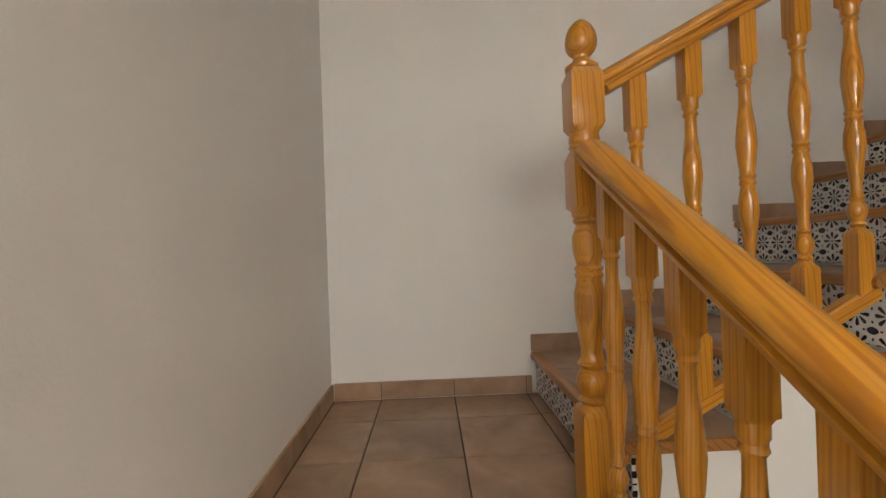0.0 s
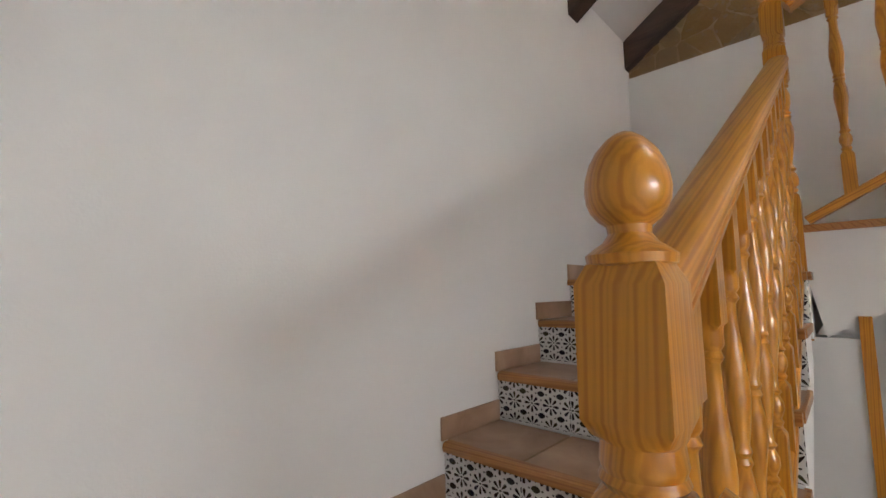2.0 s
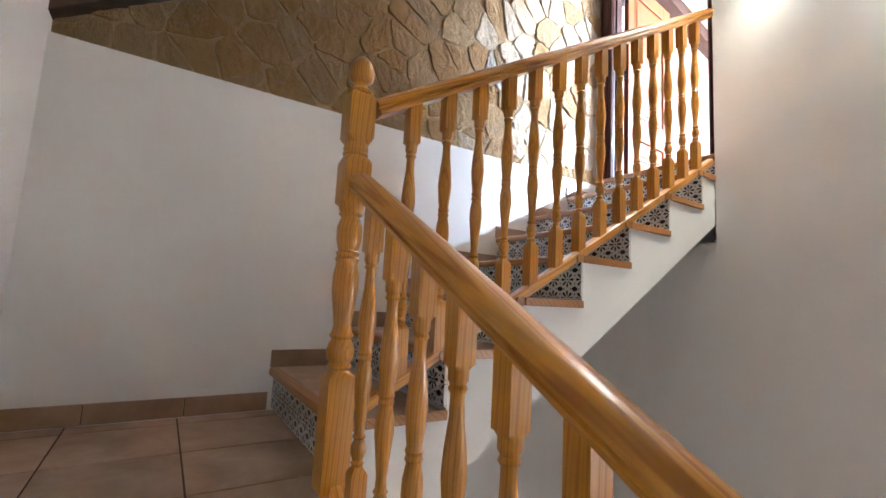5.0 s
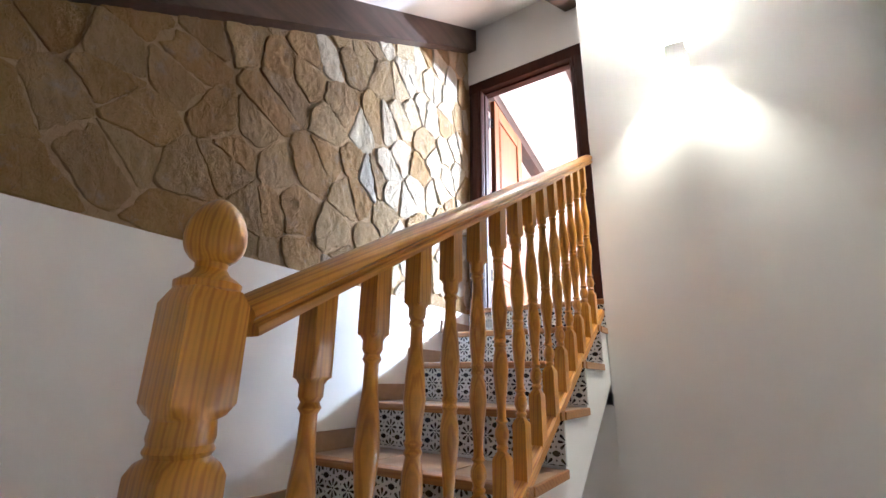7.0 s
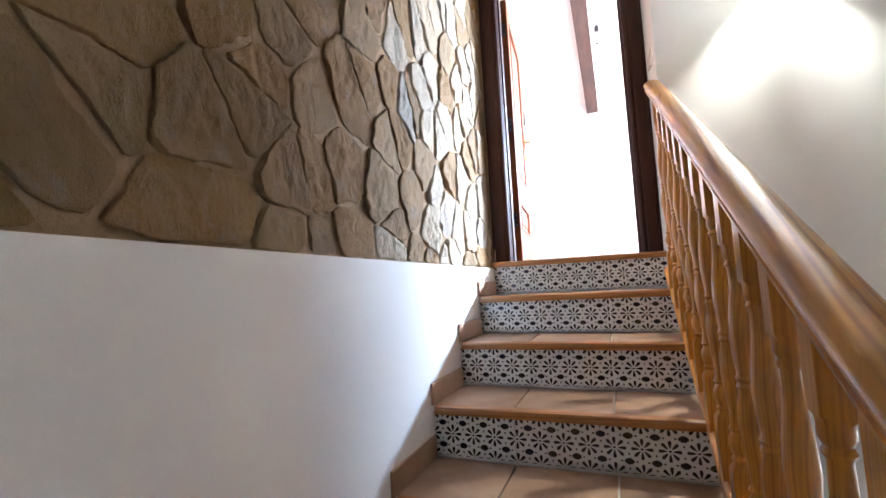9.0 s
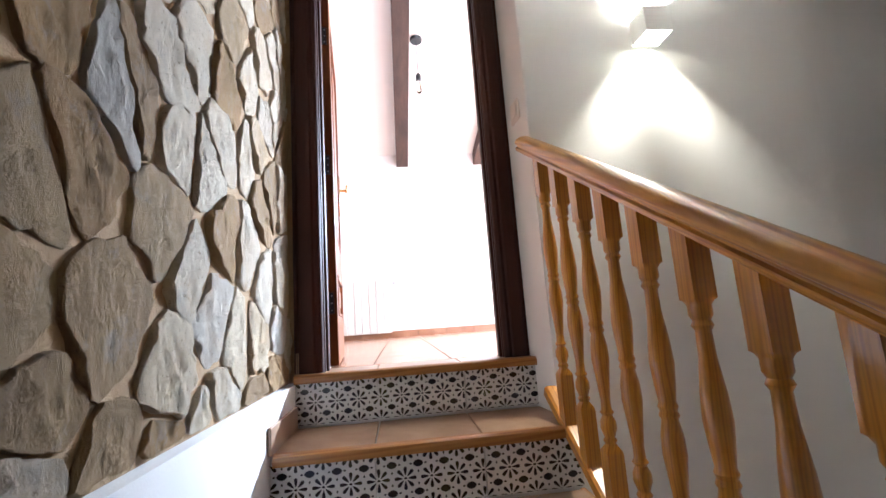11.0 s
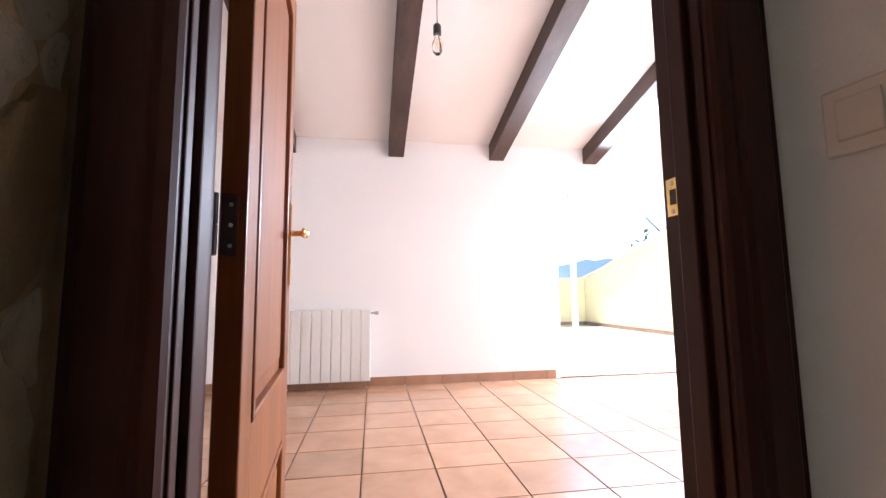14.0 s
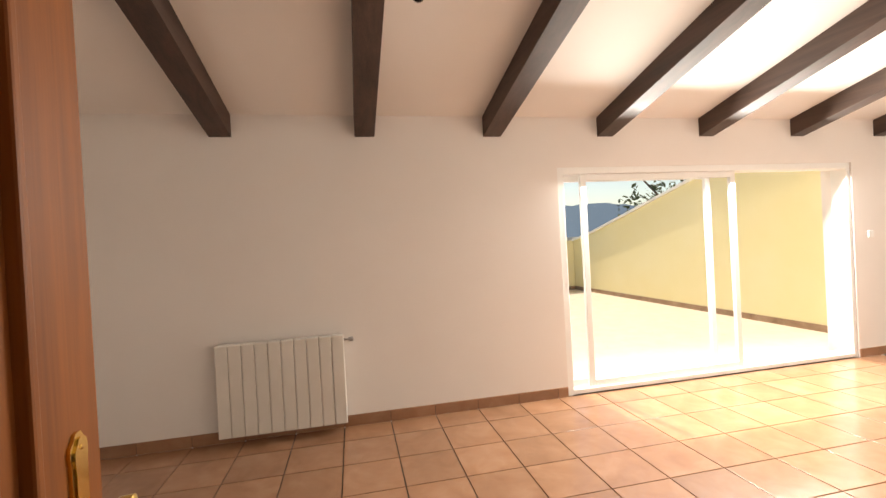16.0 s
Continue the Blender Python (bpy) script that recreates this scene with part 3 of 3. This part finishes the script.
rad = thing("radiator", pose(2.565, YF, Z3 + .06), "white ten-section panel radiator on the pale wall", "radiator")
fin = block(.0015, .0785, .02, .10, 0, .585, .006)
cuboid(fin, .012, .068, .012, .02, .02, .56, .002)
fin_me = finish("section", fin, RADW)
for i in range(10):
    f = new("section", fin_me)
    f.parent = rad
    f.location.x = .0795 * i
    f["label"] = "white radiator section"
v = turned([(0, .009, 0), (.03, .009, 0), (.035, .016, 0), (.06, .016, 0), (.064, .008, 0)], 14)
part("valve", v, STEEL, rad, "chrome radiator valve", True, pose(0, .06, .55, 0, -90, 0))
part("pipe", turned([(0, .007, 0), (.075, .007, 0)], 10), STEEL, rad, "", True, pose(.80, .055, .03, 90, 0, 0))
for x in (.2, .6):
    part("bracket", block(x - .01, x + .01, 0, .022, .5, .54), RADW, rad)
sk = thing("wall_socket", pose(-2.12, YF, 3.62), "small white plate on the pale wall beside the glazed door", "wall socket")
part("plate", block(-.03, .03, 0, .008, -.03, .03, .002), ALU, sk)

# ---- glazed door to the terrace ----
win = thing("terrace_door", pose(0, YF - .08, Z3), "white aluminium sliding terrace door standing half open", "sliding door", kind="structure")
hh = WZ1 - Z3
for a in (WX0, WX1 - .05):
    part("frame", block(a + (.012 if a < 0 else 0), a + .05, -.06, .075, .0, hh, .003), ALU, win)
part("frame", block(WX0 + .05, WX1 - .05, -.06, .075, hh - .05, hh, .003), ALU, win)
part("frame", block(WX0 + .05, WX1 - .05, -.06, .075, .005, .04, .003), ALU, win)


def sash(x0, x1, y):
    s_ = new("sash")
    s_.parent = win
    for a in (x0, x1 - .046):
        part("stile", block(a, a + .046, y, y + .035, .042, hh - .052, .003), ALU, s_)
    for c in (.042, hh - .10):
        part("rail", block(x0 + .046, x1 - .046, y, y + .035, c, c + .048, .003), ALU, s_)
    p = part("pane", block(x0 + .05, x1 - .05, y + .014, y + .020, .09, hh - .1), PANE, s_, "clear glass pane")
    p.visible_shadow = False


sash(-.72, .712, .015)
sash(-.525, WX1 - .052, -.045)

# ---- terrace and distance ----
terrace = structure("terrace_floor", block(-3.1, 3.4, -11.2, YF - .26, Z3 - .25, Z3 - .02), TERR, "sunlit tiled terrace floor")
structure("terrace_wall", prism([(YF - .27, Z3 - .2), (-11.2, Z3 - .2), (-11.2, 3.62), (-10.1, 3.83), (-6.9, 4.6), (YF - .27, 5.2)], 0, -2.95, -2.75), YELLOW, "yellow rendered terrace wall with a sloping top")
cop = structure("terrace_wall_coping", prism([(YF - .27, 5.203), (YF - .27, 5.24), (-6.9, 4.64), (-10.1, 3.87), (-11.2, 3.66), (-11.2, 3.623), (-10.1, 3.833), (-6.9, 4.603)], 0, -3.0, -2.70), ALU, "white coping")
structure("terrace_parapet", block(-2.74, 3.4, -11.2, -11.0, Z3 - .2, 3.68), YELLOW, "low yellow rendered parapet")
structure("terrace_wall_east", block(3.2, 3.4, -11.0, YF - .27, Z3 - .2, 3.68), YELLOW)
structure("terrace_skirting", block(-2.748, -2.735, -10.99, -5.1, Z3 - .02, Z3 + .06), STAIRTILE)
structure("terrace_skirting", block(-2.735, 3.2, -10.998, -10.985, Z3 - .02, Z3 + .06), STAIRTILE)
structure("ground", block(-2500, 2500, -2500, 600, -4.2, -4.0), plain("dry_ground", (.16, .15, .10), .95), "dry pale ground reaching the far hills")
rnd = random.Random(5)
bm = bmesh.new()
prev = None
for i in range(121):
    x = -2400 + i * 40
    z = 40 + 70 * (1 + math.sin(x * .0021 + 1.2)) * .6 + 46 * noise.noise((x * .004, 0, 0)) + 20 * noise.noise((x * .013, 3, 0)) + (95 if x < -1000 else 95 * max(0, 1 - abs(x + 1000) / 500))
    z = max(z, 25)
    row = [bm.verts.new((x, -1350, -8)), bm.verts.new((x, -1500, z * .55)), bm.verts.new((x, -1620, z)), bm.verts.new((x, -1900, -8))]
    if prev:
        for j in range(3):
            bm.faces.new((prev[j], row[j], row[j + 1], prev[j + 1]))
    prev = row
bmesh.ops.recalc_face_normals(bm, faces=bm.faces)
tagged(part("far_hills", bm, HAZED_HILLS, None, "hazy blue hills on the horizon", True), kind="structure")
bm = bmesh.new()
for i in range(260):
    x, y = rnd.uniform(-1300, -250), rnd.uniform(-1250, -700)
    s = rnd.uniform(6, 14)
    cuboid(bm, x - s, x + s, y - s * .7, y + s * .7, -4, rnd.uniform(1, 9))
tagged(part("far_town", bm, plain("far_house_white", (.7, .66, .6), .9), None, "far white houses below the hills"), kind="stuff")


def tree(x, y, z, h):
    t = thing("tree", pose(x, y, z), "leafy green tree behind the yellow terrace wall", "tree")
    bm = turned([(0, .16, 0), (h * .3, .12, 0), (h * .6, .07, 0), (h * .8, .03, 0)], 10)
    for i in range(7):
        a = i * 2.4
        limb = turned([(0, .05, 0), (h * .28, .015, 0)], 7)
        bmesh.ops.transform(limb, matrix=Matrix.Translation((0, 0, h * (.35 + .06 * i))) @ Euler((radians(55), 0, a)).to_matrix().to_4x4(), verts=limb.verts)
        me = bpy.data.meshes.new("tmp")
        limb.to_mesh(me)
        bm.from_mesh(me)
        limb.free()
    part("trunk", bm, plain("bark", (.12, .08, .05), .9), t, "", True)
    bm = bmesh.new()
    for i in range(2600):
        a, b = rnd.uniform(0, 6.283), rnd.uniform(-1, 1)
        rr = (1 + .35 * noise.noise((3 * math.cos(a), 3 * math.sin(a), 2 * b))) * rnd.uniform(.55, 1) * h * .22
        c = Vector((rr * math.cos(a) * math.sqrt(1 - b * b), rr * math.sin(a) * math.sqrt(1 - b * b), h * .68 + rr * b * .8))
        s = rnd.uniform(.05, .11)
        u, w = Vector((rnd.uniform(-1, 1), rnd.uniform(-1, 1), rnd.uniform(-1, 1))).normalized() * s, Vector((rnd.uniform(-1, 1), rnd.uniform(-1, 1), rnd.uniform(-1, 1))).normalized() * s * .6
        bm.faces.new([bm.verts.new(c + u), bm.verts.new(c + w), bm.verts.new(c - u), bm.verts.new(c - w)])
    part("crown", bm, LEAF, t)


tree(-7.2, -12.6, -2.0, 8.6)
tree(-6.9, -9.6, -2.0, 8.9)

# ---- stone facing of the east wall ----
structure("stone_bed", prism([(YN, 2.488), (YD - .03, 2.488), (YD - .03, 5.3), (YN, 3.2)], 0, XE + .032, XE + .25), MORTAR, "sandy mortar bed of the stone facing")
stones = thing("stone_facing", pose(XE + .032, 0, 0), "rough ochre and grey stones, coloured paler by the door for its daylight, set in sandy mortar above the white wall", "stone wall", kind="structure")


def clip(poly, px, py, nx, ny):
    """The part of a polygon on the side of a line against its normal."""
    out = []
    for i, a in enumerate(poly):
        b = poly[(i + 1) % len(poly)]
        da, db = (a[0] - px) * nx + (a[1] - py) * ny, (b[0] - px) * nx + (b[1] - py) * ny
        if da <= 0:
            out.append(a)
        if da * db < 0:
            t = da / (da - db)
            out.append((a[0] + t * (b[0] - a[0]), a[1] + t * (b[1] - a[1])))
    return out


def facing():
    rd = random.Random(11)
    lean = radians(-27)
    co, si = math.cos(lean), math.sin(lean)
    seeds = []
    for i in range(-34, 34):
        for j in range(-24, 24):
            p, q = (i + (j % 2) * .5 + rd.uniform(-.44, .44)) * .128, (j + rd.uniform(-.44, .44)) * .235
            y, z = p * co - q * si + .3, p * si + q * co + 3.2
            if -2.0 < y < 2.5 and 2.1 < z < 5.6:
                seeds.append((y, z))
    for y, z in seeds:
        if not (YD - .25 < y < YN + .2 and 2.4 < z < 2.76 + cs * (1.92 - y) + .1):
            continue
        poly = [(y - .5, z - .5), (y + .5, z - .5), (y + .5, z + .5), (y - .5, z + .5)]
        for oy, oz in seeds:
            dy, dz = oy - y, oz - z
            if 0 < dy * dy + dz * dz < .5:
                d = math.hypot(dy, dz)
                k = .5 - (.002 + .008 * abs(noise.noise((y * 7 + oy * 7, z * 7 + oz * 7, 2)))) / d
                poly = clip(poly, y + dy * k, z + dz * k, dy / d, dz / d)
                if not poly:
                    break
        if len(poly) < 3:
            continue
        for line in ((0, 2.495, 0, -1), (YD - .005, 0, -1, 0), (YN - .004, 0, 1, 0), (1.9, 2.66, .55, .835)):
            poly = clip(poly, *line)
            if len(poly) < 3:
                break
        if len(poly) < 3:
            continue
        cy, cz = sum(p[0] for p in poly) / len(poly), sum(p[1] for p in poly) / len(poly)
        area = abs(sum(a[0] * b[1] - b[0] * a[1] for a, b in zip(poly, poly[1:] + poly[:1]))) / 2
        if area < .0012:
            continue
        round_ = []
        for i, a in enumerate(poly):
            b = poly[(i + 1) % len(poly)]
            cut = min(.3, .015 / max(.001, math.hypot(b[0] - a[0], b[1] - a[1])))
            round_ += [(a[0] + (b[0] - a[0]) * cut, a[1] + (b[1] - a[1]) * cut), (b[0] + (a[0] - b[0]) * cut, b[1] + (a[1] - b[1]) * cut)]
        rim = []
        for i, a in enumerate(round_):
            b = round_[(i + 1) % len(round_)]
            n_ = max(1, int(math.hypot(b[0] - a[0], b[1] - a[1]) / .016))
            for s in range(n_):
                t = s / n_
                py, pz = a[0] + t * (b[0] - a[0]), a[1] + t * (b[1] - a[1])
                w = 1 + .16 * noise.noise((py * 14, pz * 14, 1.7)) + .10 * noise.noise((py * 52, pz * 52, 3.1))
                rim.append(((py - cy) * w, (pz - cz) * w))
        bm = bmesh.new()
        high = rd.uniform(.003, .009)
        ty, tz = rd.uniform(-.02, .07), rd.uniform(-.04, .04)
        step_y = rd.uniform(-.05, .05)
        rings = []
        for k, f in ((1.0, 0), (.992, .8), (.965, 1), (.84, 1), (.70, 1), (.56, 1), (.42, 1), (.28, 1), (.13, 1)):
            ring = []
            for py, pz in rim:
                yy, zz = py * k, pz * k
                relief = .007 * noise.noise((yy * 17 + cy * 9, zz * 12 + cz * 9, 4)) + .007 * noise.noise((yy * 44 + cz, zz * 36 + cy, 9)) + (.004 if yy + .3 * zz > step_y else 0)
                h = max(.002, high + yy * ty + zz * tz + relief) * f
                ring.append(bm.verts.new((-h if f else .006, yy, zz)))
            rings.append(ring)
        mid = bm.verts.new((-max(.002, high + .007 * noise.noise((cy * 9, cz * 9, 4))), 0, 0))
        m_ = len(rim)
        for a, b in zip(rings, rings[1:]):
            for i in range(m_):
                bm.faces.new((a[i], a[(i + 1) % m_], b[(i + 1) % m_], b[i]))
        for i in range(m_):
            bm.faces.new((rings[-1][i], rings[-1][(i + 1) % m_], mid))
        bmesh.ops.recalc_face_normals(bm, faces=bm.faces)
        # The share of pale stones grows towards the door, painting in its daylight.
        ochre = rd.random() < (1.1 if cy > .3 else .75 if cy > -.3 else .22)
        ob = new("stone", finish("stone", bm, OCHRE if ochre else PALE_DAYLIT, True))
        ob.parent = stones
        ob.location = (0, cy, cz)


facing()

# ---- tiles ----
dress(fa, 9, EA - XW, 5)
dress(fb, 6, YN - EB)
dress(fc, 8, XE - EC)


def tiled(parent_name, label, xs, ys, z, m, thick=.0105, gap=.003, area=None):
    base = thing(parent_name, pose(0, 0, z), label, "floor", kind="structure")
    cache = {}
    for x0, x1 in zip(xs, xs[1:]):
        for y0, y1 in zip(ys, ys[1:]):
            w, d = round(abs(x1 - x0), 4), round(abs(y1 - y0), 4)
            if (w, d) not in cache:
                cache[w, d] = finish("floor_tile", block(-w / 2 + gap, w / 2 - gap, -d / 2 + gap, d / 2 - gap, -thick, 0, .0015), m)
            ob = new("floor_tile", cache[w, d])
            ob.parent = base
            ob.location = ((x0 + x1) / 2, (y0 + y1) / 2, 0)


tiled("landing_tiles_lower", "beige clay tiles with dark joints on the lower landing", [XW + .011, -.37, -.053, .264, X0B + .012], [EB + .012, 1.034, 1.35, 1.667, YN - .011], 0, STAIRTILE)
tiled("landing_tiles_upper", "beige clay tiles with dark joints on the upper landing", [X0B + 5 * G + .014, 2.10, 2.43, 2.76, XE - .011], [EB + .002, 1.372, 1.709, YN - .011], Z2, STAIRTILE)
tiled("landing_tiles_top", "clay tiles at the top of the stairs", [EC + .006, 2.26, 2.57, XE - .001], [YD - .14, Y0C - 7 * G - .014], Z3, STAIRTILE)
structure("grout_lower", block(XW, X0B + .01, EB + .011, YN, -.0119, -.004), GROUT)
structure("grout_upper", block(X0B + 5 * G + .013, XE, EB + .001, YN, Z2 - .0119, Z2 - .004), GROUT)
structure("edge_lower", block(XW, EA, EB - .022, EB + .010, -.030, .001, .004), NOSE, "wooden edge of the lower landing")
structure("edge_upper", block(X0B + 5 * G + .013, EC, EB - .012, EB + .0008, Z2 - .030, Z2 + .001, .003), NOSE)
T = .317
xs = [2.275 + T * i for i in range(-14, 7)]
ys = [YF - .004 + .235 - T * 1 if i < 0 else YF + .235 + T * (i - 0) for i in range(0, 9)]
ys = [YF + .003] + [y for y in ys if y < YD - .2] + [YD - .14]
tiled("room_floor_tiles", "glossy terracotta floor tiles with dark joints", xs, ys, Z3, ROOMTILE, .008)


def skirting(name, label, a, b, at, axis, z, m, first=0.0, step=T, h=.075, thick=.010):
    base = thing(name, pose(0, 0, z), label, "skirting", kind="structure")
    cuts = [a]
    c = first if first else a + step
    while c < b - .02:
        if c > a + .02:
            cuts.append(c)
        c += step
    cuts.append(b)
    lo, hi = sorted((at, at + thick))
    j0, j1 = lo + .0035, hi - .0035
    part("joint", block(a + .002, b - .002, j0, j1, .002, h - .003) if axis == 0 else block(j0, j1, a + .002, b - .002, .002, h - .003), GROUT, base)
    for p, q in zip(cuts, cuts[1:]):
        bm = block(p + .0015, q - .0015, lo, hi, .001, h, .0015) if axis == 0 else block(lo, hi, p + .0015, q - .0015, .001, h, .0015)
        part("skirting_tile", bm, m, base)


skirting("skirting_room", "terracotta tile skirting along the pale wall", WX1 + .002, RX1 - .02, YF + .0005, 0, Z3, ROOMTILE, 2.275 - 4 * T)
skirting("skirting_room", "terracotta tile skirting along the pale wall", RX0, WX0 - .002, YF + .0005, 0, Z3, ROOMTILE)
skirting("skirting_lower", "beige clay tile skirting", XW + .011, X0B - .02, YN - .0105, 0, 0, STAIRTILE, -.37)
skirting("skirting_lower", "beige clay tile skirting", EB - .02, YN - .011, XW + .0005, 1, 0, STAIRTILE, 1.034)
skirting("skirting_upper", "beige clay tile skirting", X0B + 5 * G - .02, XE - .011, YN - .0105, 0, Z2, STAIRTILE, 2.2)
skirting("skirting_upper", "beige clay tile skirting", Y0C + .02, YN - .011, XE - .0105, 1, Z2, STAIRTILE, 1.034)
skirting("skirting_top", "clay tile skirting", YD + .02, Y0C - 7 * G - .02, XE - .0105, 1, Z3, STAIRTILE)
